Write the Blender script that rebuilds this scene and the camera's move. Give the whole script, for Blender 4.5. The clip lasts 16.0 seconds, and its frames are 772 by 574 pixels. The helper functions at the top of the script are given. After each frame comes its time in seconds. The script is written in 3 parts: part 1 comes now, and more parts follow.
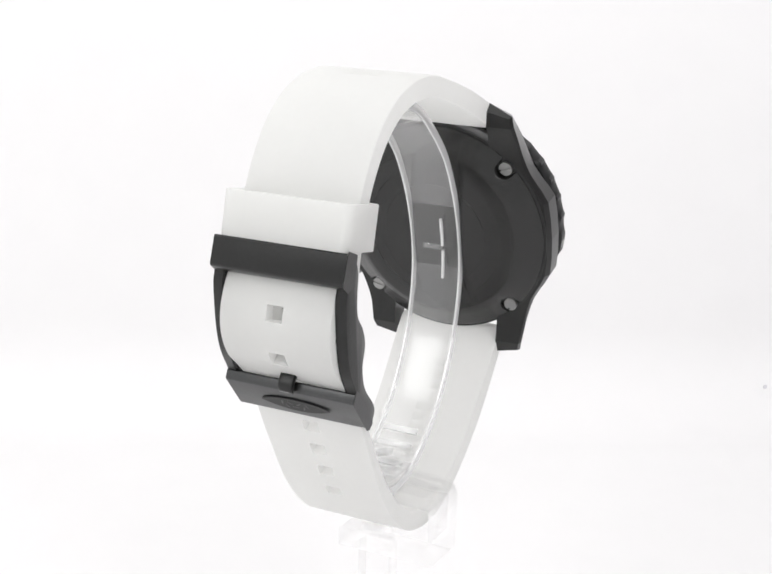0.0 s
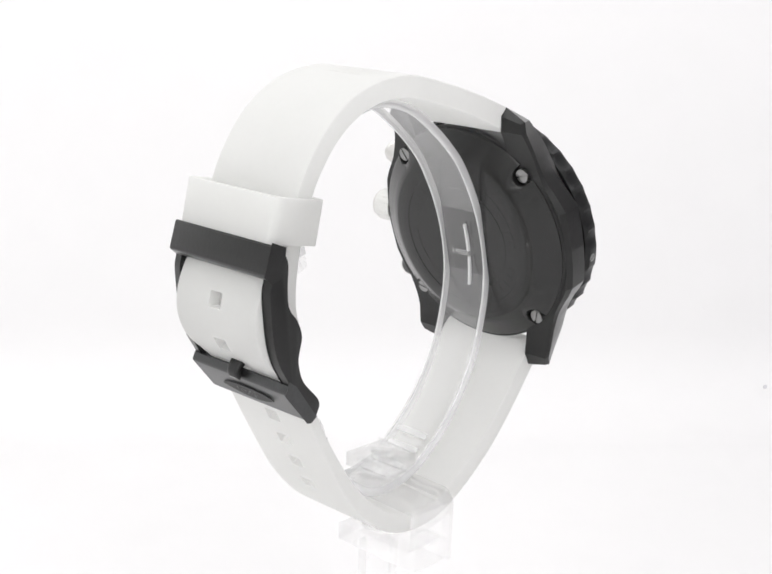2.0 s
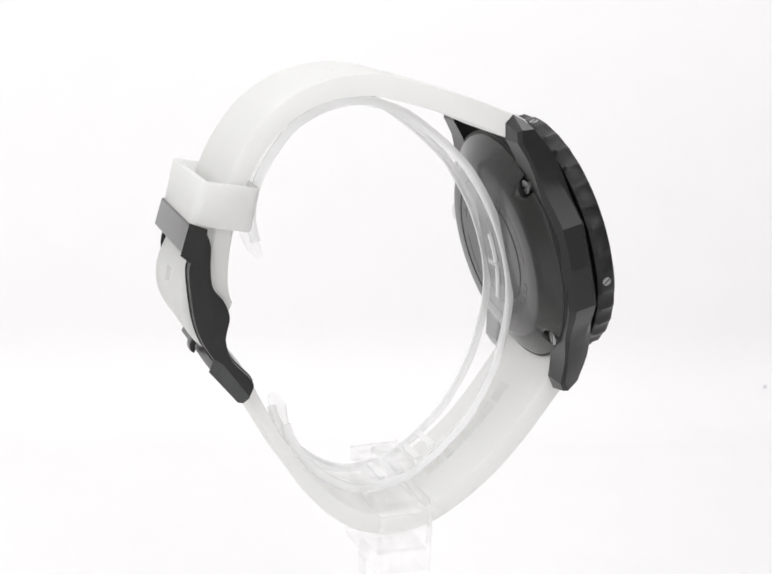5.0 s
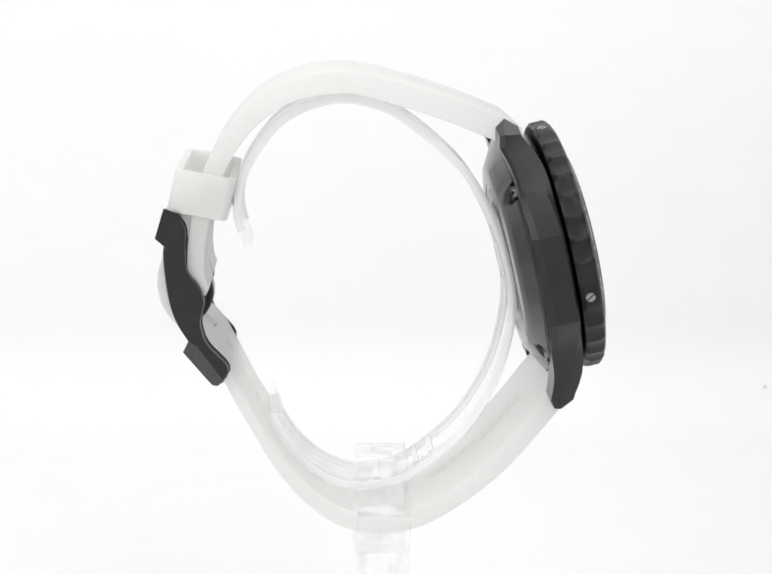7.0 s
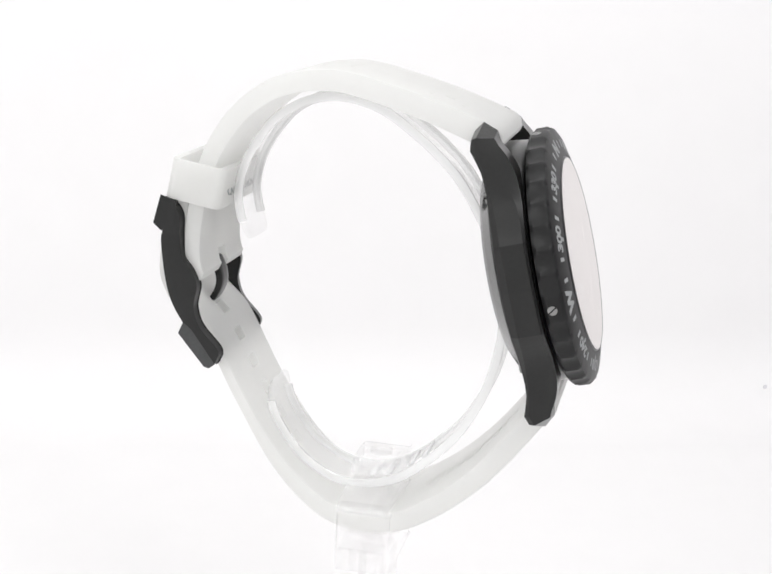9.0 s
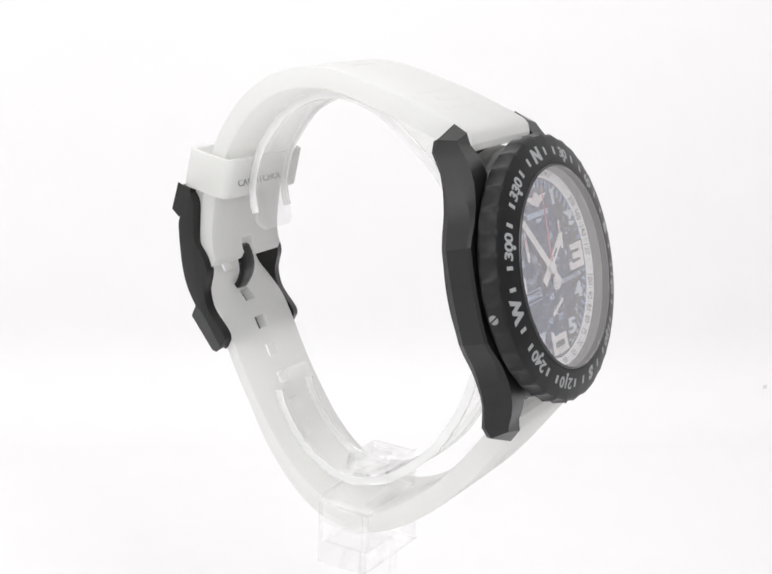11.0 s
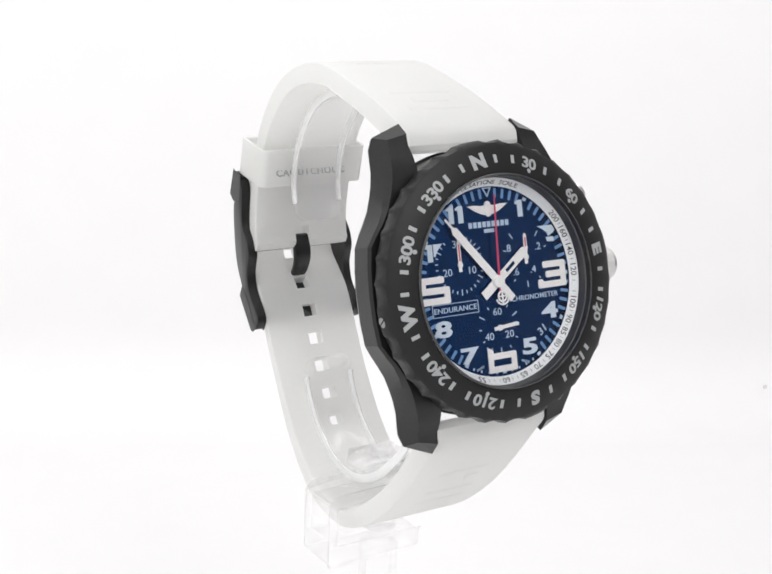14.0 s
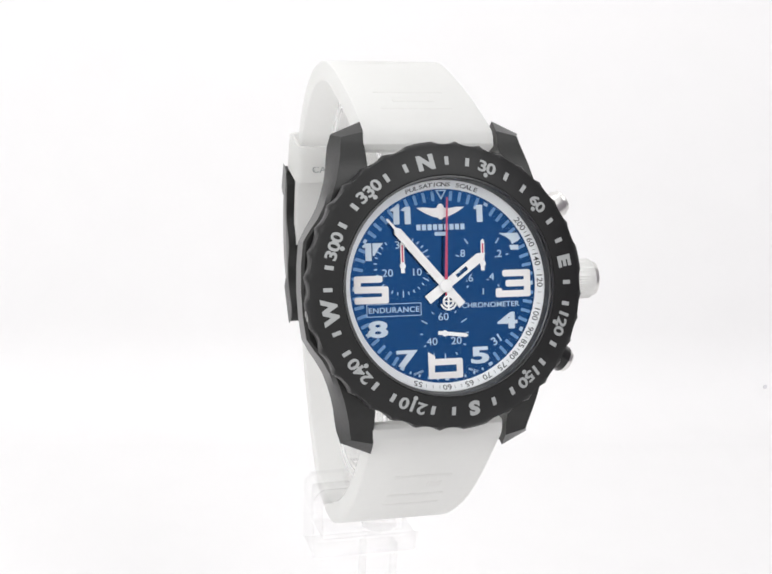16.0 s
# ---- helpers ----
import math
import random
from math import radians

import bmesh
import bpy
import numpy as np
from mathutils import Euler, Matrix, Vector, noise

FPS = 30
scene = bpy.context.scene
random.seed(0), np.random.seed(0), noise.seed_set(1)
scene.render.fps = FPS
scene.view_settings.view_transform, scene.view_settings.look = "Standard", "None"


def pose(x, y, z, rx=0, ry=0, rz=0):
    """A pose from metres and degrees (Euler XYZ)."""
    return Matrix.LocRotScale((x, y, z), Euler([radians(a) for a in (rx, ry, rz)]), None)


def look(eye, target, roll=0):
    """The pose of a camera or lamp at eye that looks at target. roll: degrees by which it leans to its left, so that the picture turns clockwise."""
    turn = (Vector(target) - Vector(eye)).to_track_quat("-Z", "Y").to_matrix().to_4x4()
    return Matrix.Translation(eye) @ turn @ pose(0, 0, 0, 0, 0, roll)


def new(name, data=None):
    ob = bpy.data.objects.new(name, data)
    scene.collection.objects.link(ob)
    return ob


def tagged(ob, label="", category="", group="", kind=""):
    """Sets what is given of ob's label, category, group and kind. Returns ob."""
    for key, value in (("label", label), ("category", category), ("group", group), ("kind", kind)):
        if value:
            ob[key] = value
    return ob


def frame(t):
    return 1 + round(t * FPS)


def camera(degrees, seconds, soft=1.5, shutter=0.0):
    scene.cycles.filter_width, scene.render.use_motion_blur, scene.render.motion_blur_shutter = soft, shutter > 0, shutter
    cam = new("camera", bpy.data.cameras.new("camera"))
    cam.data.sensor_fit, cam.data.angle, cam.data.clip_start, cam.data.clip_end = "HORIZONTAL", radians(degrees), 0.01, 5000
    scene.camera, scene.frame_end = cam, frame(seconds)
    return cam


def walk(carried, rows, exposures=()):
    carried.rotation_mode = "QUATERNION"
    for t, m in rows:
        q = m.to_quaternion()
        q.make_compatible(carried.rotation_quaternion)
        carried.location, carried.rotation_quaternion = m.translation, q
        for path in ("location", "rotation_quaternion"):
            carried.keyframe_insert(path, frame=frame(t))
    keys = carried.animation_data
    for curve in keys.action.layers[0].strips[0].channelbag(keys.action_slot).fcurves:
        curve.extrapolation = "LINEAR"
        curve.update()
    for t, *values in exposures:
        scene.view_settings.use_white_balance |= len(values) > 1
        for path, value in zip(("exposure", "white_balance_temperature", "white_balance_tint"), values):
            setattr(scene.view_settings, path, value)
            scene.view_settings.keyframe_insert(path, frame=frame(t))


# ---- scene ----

# ---------------------------------------------------------------- camera: stands still on its tripod
TILT = radians(15.107)
EYE = Vector((-0.00033, -0.225, 0.1575))
cam = camera(33.154, 16.0, soft=1.75)
STILL = look(EYE, EYE + Vector((0, math.cos(TILT), -math.sin(TILT))), 2.133)
walk(cam, [(0, STILL), (16, STILL)])

# ---------------------------------------------------------------- light: a small white photo booth
world = bpy.data.worlds.new("world")
scene.world = world
world.use_nodes = True
world.node_tree.nodes["Background"].inputs[0].default_value = (1.0, 1.0, 1.0, 1)
world.node_tree.nodes["Background"].inputs[1].default_value = 0.76
scene.view_settings.exposure = 0.22


def area_lamp(name, eye, target, size, size_y, watts, colour=(1, 1, 1)):
    data = bpy.data.lights.new(name, "AREA")
    data.shape, data.size, data.size_y, data.energy, data.color = "RECTANGLE", size, size_y, watts, colour
    ob = new(name, data)
    ob.matrix_basis = look(eye, target)
    return ob


# four unseen soft lamps, added to balance the white light of the booth
area_lamp("overhead_fill", (-0.02, -0.05, 0.58), (0, 0.22, 0.2), 0.5, 0.45, 0.2)
# added to brighten the upper middle of the back
area_lamp("back_wall_fill", (0.02, 0.05, 0.36), (0.02, 0.21, 0.1), 0.28, 0.05, 0.15)
# added on the right to brighten dial and strap
area_lamp("right_front_fill", (0.34, -0.42, 0.56), (0, 0, 0.1), 0.36, 0.36, 0.95)
# added on the left to lift strap and case flank
area_lamp("left_front_fill", (-0.4, -0.36, 0.42), (0, 0, 0.1), 0.36, 0.36, 0.8)


# ---------------------------------------------------------------- materials
def material(name, colour, rough=0.5, metal=0.0, grain=0.0, grain_size=400.0, bump=0.0, vary=0.0, **sockets):
    """A Principled material with a two-scale colour variation and fine bump in object space."""
    m = bpy.data.materials.new(name)
    m.use_nodes = True
    nt = m.node_tree
    b = nt.nodes["Principled BSDF"]
    b.inputs["Base Color"].default_value = (*colour, 1)
    b.inputs["Roughness"].default_value = rough
    b.inputs["Metallic"].default_value = metal
    for key, value in sockets.items():
        b.inputs[key.replace("_", " ")].default_value = value
    co = nt.nodes.new("ShaderNodeTexCoord")
    fine = nt.nodes.new("ShaderNodeTexNoise")
    fine.inputs["Scale"].default_value, fine.inputs["Detail"].default_value = grain_size, 3
    nt.links.new(co.outputs["Object"], fine.inputs["Vector"])
    if vary:
        broad = nt.nodes.new("ShaderNodeTexNoise")
        broad.inputs["Scale"].default_value = grain_size * 0.12
        nt.links.new(co.outputs["Object"], broad.inputs["Vector"])
        add = nt.nodes.new("ShaderNodeMath")
        add.operation = "MULTIPLY_ADD"
        add.inputs[1].default_value = 0.5
        nt.links.new(fine.outputs["Fac"], add.inputs[0])
        half = nt.nodes.new("ShaderNodeMath")
        half.operation = "MULTIPLY"
        half.inputs[1].default_value = 0.5
        nt.links.new(broad.outputs["Fac"], half.inputs[0])
        nt.links.new(half.outputs[0], add.inputs[2])
        ramp = nt.nodes.new("ShaderNodeValToRGB")
        lo, hi = ramp.color_ramp.elements
        lo.position, hi.position = 0.3, 0.7
        lo.color = (*[c * (1 - vary) for c in colour], 1)
        hi.color = (*[min(1, c * (1 + vary)) for c in colour], 1)
        nt.links.new(add.outputs[0], ramp.inputs["Fac"])
        nt.links.new(ramp.outputs["Color"], b.inputs["Base Color"])
    if bump:
        bm_ = nt.nodes.new("ShaderNodeBump")
        bm_.inputs["Strength"].default_value, bm_.inputs["Distance"].default_value = bump, 0.0001
        nt.links.new(fine.outputs["Fac"], bm_.inputs["Height"])
        nt.links.new(bm_.outputs["Normal"], b.inputs["Normal"])
    return m


RUBBER = material("white_rubber", (0.84, 0.84, 0.828), 0.5, grain_size=900, bump=0.12, vary=0.02)
BLACK = material("black_composite", (0.0125, 0.0125, 0.0122), 0.33, grain_size=1500, bump=0.25, vary=0.2, Specular_IOR_Level=0.38)
BEZEL = material("black_bezel", (0.0115, 0.0115, 0.0118), 0.4, grain_size=1500, bump=0.2, vary=0.15, Specular_IOR_Level=0.3)
BACK = material("satin_black_back", (0.0125, 0.0125, 0.012), 0.26, grain_size=1800, bump=0.15, vary=0.2, Specular_IOR_Level=0.5)
DIAL = material("blue_dial", (0.009, 0.065, 0.205), 0.24, 0.97, grain_size=3000, bump=0.05, vary=0.06)
PRINT = material("pale_print", (0.46, 0.58, 0.72), 0.5, vary=0.03)
LUME = material("lume_paint", (0.86, 0.835, 0.825), 0.6, vary=0.02)
TRACK = material("blue_track_paint", (0.15, 0.3, 0.54), 0.5, vary=0.03)
PALE = material("pale_blue_paint", (0.6, 0.69, 0.78), 0.6, vary=0.02)
GREYMARK = material("grey_paint", (0.35, 0.36, 0.362), 0.6, vary=0.05)
INK = material("black_ink", (0.018, 0.018, 0.018), 0.6)
FLANGE = material("white_flange", (0.86, 0.875, 0.885), 0.5, vary=0.02)
COATED = material("polished_black_coating", (0.085, 0.086, 0.087), 0.34, 0.85, grain_size=2000, bump=0.1, vary=0.1)
RED = material("red_paint", (0.55, 0.05, 0.11), 0.4, vary=0.05)
STEEL = material("brushed_steel", (0.72, 0.71, 0.69), 0.3, 1.0, grain_size=2500, bump=0.1, vary=0.06)
SCREW = material("grey_screw", (0.3, 0.3, 0.295), 0.28, 1.0, grain_size=2500, bump=0.1, vary=0.1)
CROWN = material("bead_blasted_crown", (0.78, 0.78, 0.76), 0.45, 0.3, grain_size=2500, bump=0.1, vary=0.04)
POINTER = material("satin_white_hand", (0.89, 0.885, 0.875), 0.35, 0.1, vary=0.03)
SHEET = material("white_sheet", (0.842, 0.834, 0.836), 0.75, grain_size=60, vary=0.01)


def acrylic(share=0.1, white_share=0.0):
    """Clear moulded plastic: partly plain see-through, partly refracting glass. Diffuse white paints in its bright
    reflections.
    """
    m = bpy.data.materials.new("clear_acrylic")
    m.use_nodes = True
    nt = m.node_tree
    nt.nodes.clear()
    out, mix = nt.nodes.new("ShaderNodeOutputMaterial"), nt.nodes.new("ShaderNodeMixShader")
    clear, glass = nt.nodes.new("ShaderNodeBsdfTransparent"), nt.nodes.new("ShaderNodeBsdfGlass")
    glass.inputs["IOR"].default_value, glass.inputs["Roughness"].default_value = 1.42, 0.04
    clear.inputs["Color"].default_value = (0.995, 0.995, 0.995, 1)
    mix.inputs[0].default_value = share
    nt.links.new(clear.outputs[0], mix.inputs[1])
    nt.links.new(glass.outputs[0], mix.inputs[2])
    dull, last = nt.nodes.new("ShaderNodeBsdfDiffuse"), nt.nodes.new("ShaderNodeMixShader")
    dull.inputs["Color"].default_value, last.inputs[0].default_value = (0.95, 0.95, 0.95, 1), white_share
    nt.links.new(mix.outputs[0], last.inputs[1])
    nt.links.new(dull.outputs[0], last.inputs[2])
    nt.links.new(last.outputs[0], out.inputs["Surface"])
    return m


def see_through(m, share, colour):
    """Lets a share of the light through, as thin pale rubber does."""
    nt = m.node_tree
    b, out = nt.nodes["Principled BSDF"], nt.nodes["Material Output"]
    t, mix = nt.nodes.new("ShaderNodeBsdfTranslucent"), nt.nodes.new("ShaderNodeMixShader")
    t.inputs["Color"].default_value = (*colour, 1)
    mix.inputs[0].default_value = share
    nt.links.new(b.outputs[0], mix.inputs[1])
    nt.links.new(t.outputs[0], mix.inputs[2])
    nt.links.new(mix.outputs[0], out.inputs["Surface"])


see_through(RUBBER, 0.52, (0.95, 0.95, 0.94))
ACRYLIC = acrylic(0.02, 0.05)
# half diffuse white, painting in the glow of light carried to the edges
EDGE = acrylic(0.05, 0.5)
EDGE.name = "whitened_acrylic_edge"


def graze(m, power, gain, base, rough, tint=(1, 1, 1)):
    """Gloss that grows towards grazing sight, laid over the material's own surface."""
    nt = m.node_tree
    out = next(n for n in nt.nodes if n.type == "OUTPUT_MATERIAL")
    under = out.inputs["Surface"].links[0].from_socket
    lw, pw, mul = nt.nodes.new("ShaderNodeLayerWeight"), nt.nodes.new("ShaderNodeMath"), nt.nodes.new("ShaderNodeMath")
    lw.inputs["Blend"].default_value = 0.5
    pw.operation, pw.inputs[1].default_value = "POWER", power
    mul.operation, mul.inputs[1].default_value, mul.inputs[2].default_value, mul.use_clamp = "MULTIPLY_ADD", gain, base, True
    gloss, mix = nt.nodes.new("ShaderNodeBsdfGlossy"), nt.nodes.new("ShaderNodeMixShader")
    gloss.inputs["Roughness"].default_value, gloss.inputs["Color"].default_value = rough, (*tint, 1)
    nt.links.new(lw.outputs["Facing"], pw.inputs[0])
    nt.links.new(pw.outputs[0], mul.inputs[0])
    nt.links.new(mul.outputs[0], mix.inputs[0])
    nt.links.new(under, mix.inputs[1])
    nt.links.new(gloss.outputs[0], mix.inputs[2])
    nt.links.new(mix.outputs[0], out.inputs["Surface"])


CRYSTAL = bpy.data.materials.new("sapphire_crystal")
CRYSTAL.use_nodes = True
clear_pane = CRYSTAL.node_tree.nodes.new("ShaderNodeBsdfTransparent")
CRYSTAL.node_tree.links.new(clear_pane.outputs[0], CRYSTAL.node_tree.nodes["Material Output"].inputs["Surface"])
graze(CRYSTAL, 2.8, 1.3, 0.004, 0.02, (1, 0.97, 0.96))
STOCK = acrylic(0.32)
STOCK.name = "thick_clear_acrylic"
graze(BLACK, 4.0, 0.3, 0.0, 0.28)
graze(BACK, 4.0, 0.3, 0.0, 0.22)
graze(ACRYLIC, 2.0, 0.25, 0.05, 0.16)
graze(STOCK, 3.0, 0.35, 0.02, 0.04)
graze(EDGE, 2.0, 0.3, 0.2, 0.1)

# ---------------------------------------------------------------- builders (millimetres)
MM = 0.001
ROTATION0, TURN = 154.403, -8.6586      # degrees at the start, degrees a second
HEIGHT = 157.5                          # the lens above the floor


def part(name, bm, mat, parent, label="", m=None, sharp=35):
    bmesh.ops.recalc_face_normals(bm, faces=bm.faces)
    bmesh.ops.scale(bm, vec=(MM, MM, MM), verts=bm.verts)
    mesh = bpy.data.meshes.new(name)
    bm.to_mesh(mesh)
    bm.free()
    mesh.materials.append(mat)
    mesh.shade_smooth()
    mesh.set_sharp_from_angle(angle=radians(sharp))
    ob = new(name, mesh)
    ob.parent = parent
    if m is not None:
        ob.matrix_basis = m
    return tagged(ob, label)


def spline(points, n):
    """n + 1 even steps along a Catmull-Rom curve through the points."""
    p = [Vector(q) for q in points]
    p = [2 * p[0] - p[1], *p, 2 * p[-1] - p[-2]]
    fine = []
    for i in range(1, len(p) - 2):
        for k in range(24):
            t = k / 24
            fine.append(0.5 * (2 * p[i] + (p[i + 1] - p[i - 1]) * t + (2 * p[i - 1] - 5 * p[i] + 4 * p[i + 1] - p[i + 2]) * t * t
                               + (3 * p[i] - p[i - 1] - 3 * p[i + 1] + p[i + 2]) * t ** 3))
    fine.append(p[-2])
    run = [0]
    for a, b in zip(fine, fine[1:]):
        run.append(run[-1] + (b - a).length)
    out, j = [], 0
    for k in range(n + 1):
        d = run[-1] * k / n
        while j < len(run) - 2 and run[j + 1] < d:
            j += 1
        f = (d - run[j]) / max(1e-9, run[j + 1] - run[j])
        out.append(fine[j].lerp(fine[j + 1], min(1, f)))
    return out, run[-1]


def band(points, n, width, thick, round_edge, holes=(), hole=1.4, round_end=(0, 0)):
    """A band that runs in the yz plane. width(s), thick(s): half width and half thickness at s = 0..1.
    holes: (from, to) as steps; they go right through."""
    path, length = spline(points, n)
    bm = bmesh.new()
    rings = []
    for k, c in enumerate(path):
        d = (path[min(k + 1, n)] - path[max(k - 1, 0)]).normalized()
        nor = Vector((0, -d.z, d.y)) if len(c) == 3 else Vector((-d.y, d.x))
        s = k / n
        w, h = width(s), thick(s)
        for end, e in ((0, round_end[0]), (1, round_end[1])):
            x = abs(s - end) * length
            if e and x < e:
                h *= max(0.25, math.sqrt(1 - (1 - x / e) ** 2))
        r = min(round_edge, h * 0.9)
        q = r * 0.3
        ring = [(-w + r, h), (-hole, h), (hole, h), (w - r, h), (w - q, h - q), (w, h - r), (w, -h + r), (w - q, -h + q),
                (w - r, -h), (hole, -h), (-hole, -h), (-w + r, -h), (-w + q, -h + q), (-w, -h + r), (-w, h - r), (-w + q, h - q)]
        rings.append([bm.verts.new((x, c[0] + nor[0] * y, c[1] + nor[1] * y)) for x, y in ring])
    gap = {k for a, b in holes for k in range(a, b)}
    for k, (a, b) in enumerate(zip(rings, rings[1:])):
        for i in range(16):
            j = (i + 1) % 16
            if k in gap and i in (1, 9):
                continue
            bm.faces.new((a[i], a[j], b[j], b[i]))
        if k in gap:
            bm.faces.new((a[1], b[1], b[10], a[10]))
            bm.faces.new((a[2], b[2], b[9], a[9]))
    for a, b in holes:
        for k in {a, b} - {0, n}:
            r = rings[k]
            bm.faces.new((r[1], r[2], r[9], r[10]))
    for r in (rings[0], rings[-1]):
        bm.faces.new((r[0], r[1], r[10], r[11], r[12], r[13], r[14], r[15]))
        if not (r is rings[-1] and n - 1 in gap):
            bm.faces.new((r[1], r[2], r[9], r[10]))
        bm.faces.new((r[2], r[3], r[4], r[5], r[6], r[7], r[8], r[9]))
    return bm


def lathe(profile, n=96, rim=None):
    """A closed profile of (r, z) turned round z. rim(angle, r, z) may alter the radius."""
    bm = bmesh.new()
    rings = []
    for r, z in profile:
        if r <= 1e-6:
            rings.append([bm.verts.new((0, 0, z))])
        else:
            rings.append([])
            for k in range(n):
                a = 2 * math.pi * k / n
                q = rim(a, r, z) if rim else r
                rings[-1].append(bm.verts.new((q * math.cos(a), q * math.sin(a), z)))
    for a, b in zip(rings, rings[1:] + rings[:1]):
        if len(a) == 1 and len(b) == 1:
            continue
        for k in range(n):
            j = (k + 1) % n
            if len(a) == 1:
                bm.faces.new((a[0], b[k], b[j]))
            elif len(b) == 1:
                bm.faces.new((a[k], a[j], b[0]))
            else:
                bm.faces.new((a[k], a[j], b[j], b[k]))
    return bm


def loft(rings, cap=True):
    """Skins closed rings of equal length."""
    bm = bmesh.new()
    vs = [[bm.verts.new(p) for p in r] for r in rings]
    n = len(vs[0])
    for a, b in zip(vs, vs[1:]):
        for k in range(n):
            j = (k + 1) % n
            bm.faces.new((a[k], a[j], b[j], b[k]))
    if cap:
        bm.faces.new(vs[0])
        bm.faces.new(vs[-1])
    return bm


def bevelled(bm, width, segments=2, angle=25):
    bm.normal_update()
    edges = [e for e in bm.edges if len(e.link_faces) == 2 and e.calc_face_angle(0) > radians(angle)]
    bmesh.ops.bevel(bm, geom=edges, offset=width, segments=segments, affect="EDGES", profile=0.6)
    return bm


def plate(outline, z0, z1, bevel=0.0):
    """A flat outline in xy, raised from z0 to z1."""
    bm = loft([[(x, y, z0) for x, y in outline], [(x, y, z1) for x, y in outline]])
    return bevelled(bm, bevel, 1) if bevel else bm


def across(outline, x0, x1, bevel=0.0):
    """An outline in yz, drawn out along x."""
    bm = loft([[(x0, y, z) for y, z in outline], [(x1, y, z) for y, z in outline]])
    return bevelled(bm, bevel, 2) if bevel else bm


def block(x0, x1, y0, y1, z0, z1, bevel=0.0):
    bm = plate([(x0, y0), (x1, y0), (x1, y1), (x0, y1)], z0, z1)
    return bevelled(bm, bevel, 2) if bevel else bm


def rounded(x0, x1, y0, y1, r, n=5):
    out = []
    for cx, cy, a0 in ((x1 - r, y1 - r, 0), (x0 + r, y1 - r, 90), (x0 + r, y0 + r, 180), (x1 - r, y0 + r, 270)):
        out += [(cx + r * math.cos(radians(a0 + 90 * k / n)), cy + r * math.sin(radians(a0 + 90 * k / n))) for k in range(n + 1)]
    return out


def merge(*bms):
    out = bmesh.new()
    for b in bms:
        me = bpy.data.meshes.new("merged")
        b.to_mesh(me)
        b.free()
        out.from_mesh(me)
        bpy.data.meshes.remove(me)
    return out


def moved(bm, m):
    bmesh.ops.transform(bm, matrix=m, verts=bm.verts)
    return bm


def place(x, y, turn=0.0, z=0.0):
    return Matrix.Translation((x, y, z)) @ Matrix.Rotation(radians(turn), 4, "Z")


def text(words, size, bold=0.0, depth=0.05, wide=1.0, spacing=1.0):
    """Lettering in the xy plane, centred on the origin; size is the height of a capital."""
    data = bpy.data.curves.new("lettering", "FONT")
    data.body, data.align_x, data.align_y = words, "CENTER", "CENTER"
    data.size, data.offset, data.extrude, data.resolution_u = 1.0, bold, 0.0, 3
    data.space_character = spacing
    ob = bpy.data.objects.new("lettering", data)
    me = ob.to_mesh()
    bm = bmesh.new()
    bm.from_mesh(me)
    ob.to_mesh_clear()
    bpy.data.objects.remove(ob)
    bpy.data.curves.remove(data)
    ys = [v.co.y for v in bm.verts]
    xs = [v.co.x for v in bm.verts]
    my, mx = (max(ys) + min(ys)) / 2, (max(xs) + min(xs)) / 2
    k = size / (max(ys) - min(ys))
    for v in bm.verts:
        v.co = ((v.co.x - mx) * k * wide, (v.co.y - my) * k, 0)
    got = bmesh.ops.extrude_face_region(bm, geom=bm.faces[:])
    for v in got["geom"]:
        if isinstance(v, bmesh.types.BMVert):
            v.co.z += depth
    return bm


# ---------------------------------------------------------------- the booth: floor, curve and back in one sheet
def backdrop():
    prof = [(-0.9, 0.0), (0.18, 0.0)] + [(0.18 + 0.03 * math.sin(radians(a)), 0.03 - 0.03 * math.cos(radians(a))) for a in range(5, 91, 5)] + [(0.21, 1.1)]
    bm = bmesh.new()
    rows = [[bm.verts.new((x * 1000, (y + 0.104 * (x - 0.13)) * 1000, z * 1000)) for y, z in prof] for x in (-0.9, 0.9)]
    for k in range(len(prof) - 1):
        bm.faces.new((rows[0][k], rows[1][k], rows[1][k + 1], rows[0][k + 1]))
    ob = part("backdrop", bm, SHEET, None)
    tagged(ob, "seamless white sheet, floor curving up into the back", "backdrop", kind="structure")


backdrop()
speck = part("backdrop_speck", moved(lathe([(0, 0), (0.75, 0), (0.6, 0.25), (0, 0.35)], 14), Matrix.Translation((131.6, 199.0, 12.5)) @ Matrix.Rotation(radians(90), 4, "X")), material("dust", (0.66, 0.65, 0.68), 0.8), None)
tagged(speck, "small grey speck on the white sheet", "speck", kind="structure")
# out of view, added so that the turning dial reflects something dark
tagged(part("dark_side_flag", block(560, 575, -590, 180, 0, 760), material("grey_panel", (0.21, 0.19, 0.22), 0.7, vary=0.1), None), "unseen dark grey panel added for the dial to reflect", "panel", kind="structure")

# ---------------------------------------------------------------- the watch
WATCH_Z = -104.4                       # the lowest point of its strap, below the lens
LEAN = 14.8
watch = new("wristwatch")
tagged(watch, "black chronograph wristwatch on a buckled white rubber strap", "wristwatch")
DOWN = Matrix.Translation((0, 0, -WATCH_Z * MM))
HEAD = DOWN @ Matrix.Translation((0.0004, -0.0332, -0.0516)) @ Matrix.Rotation(radians(90 - LEAN), 4, "X")


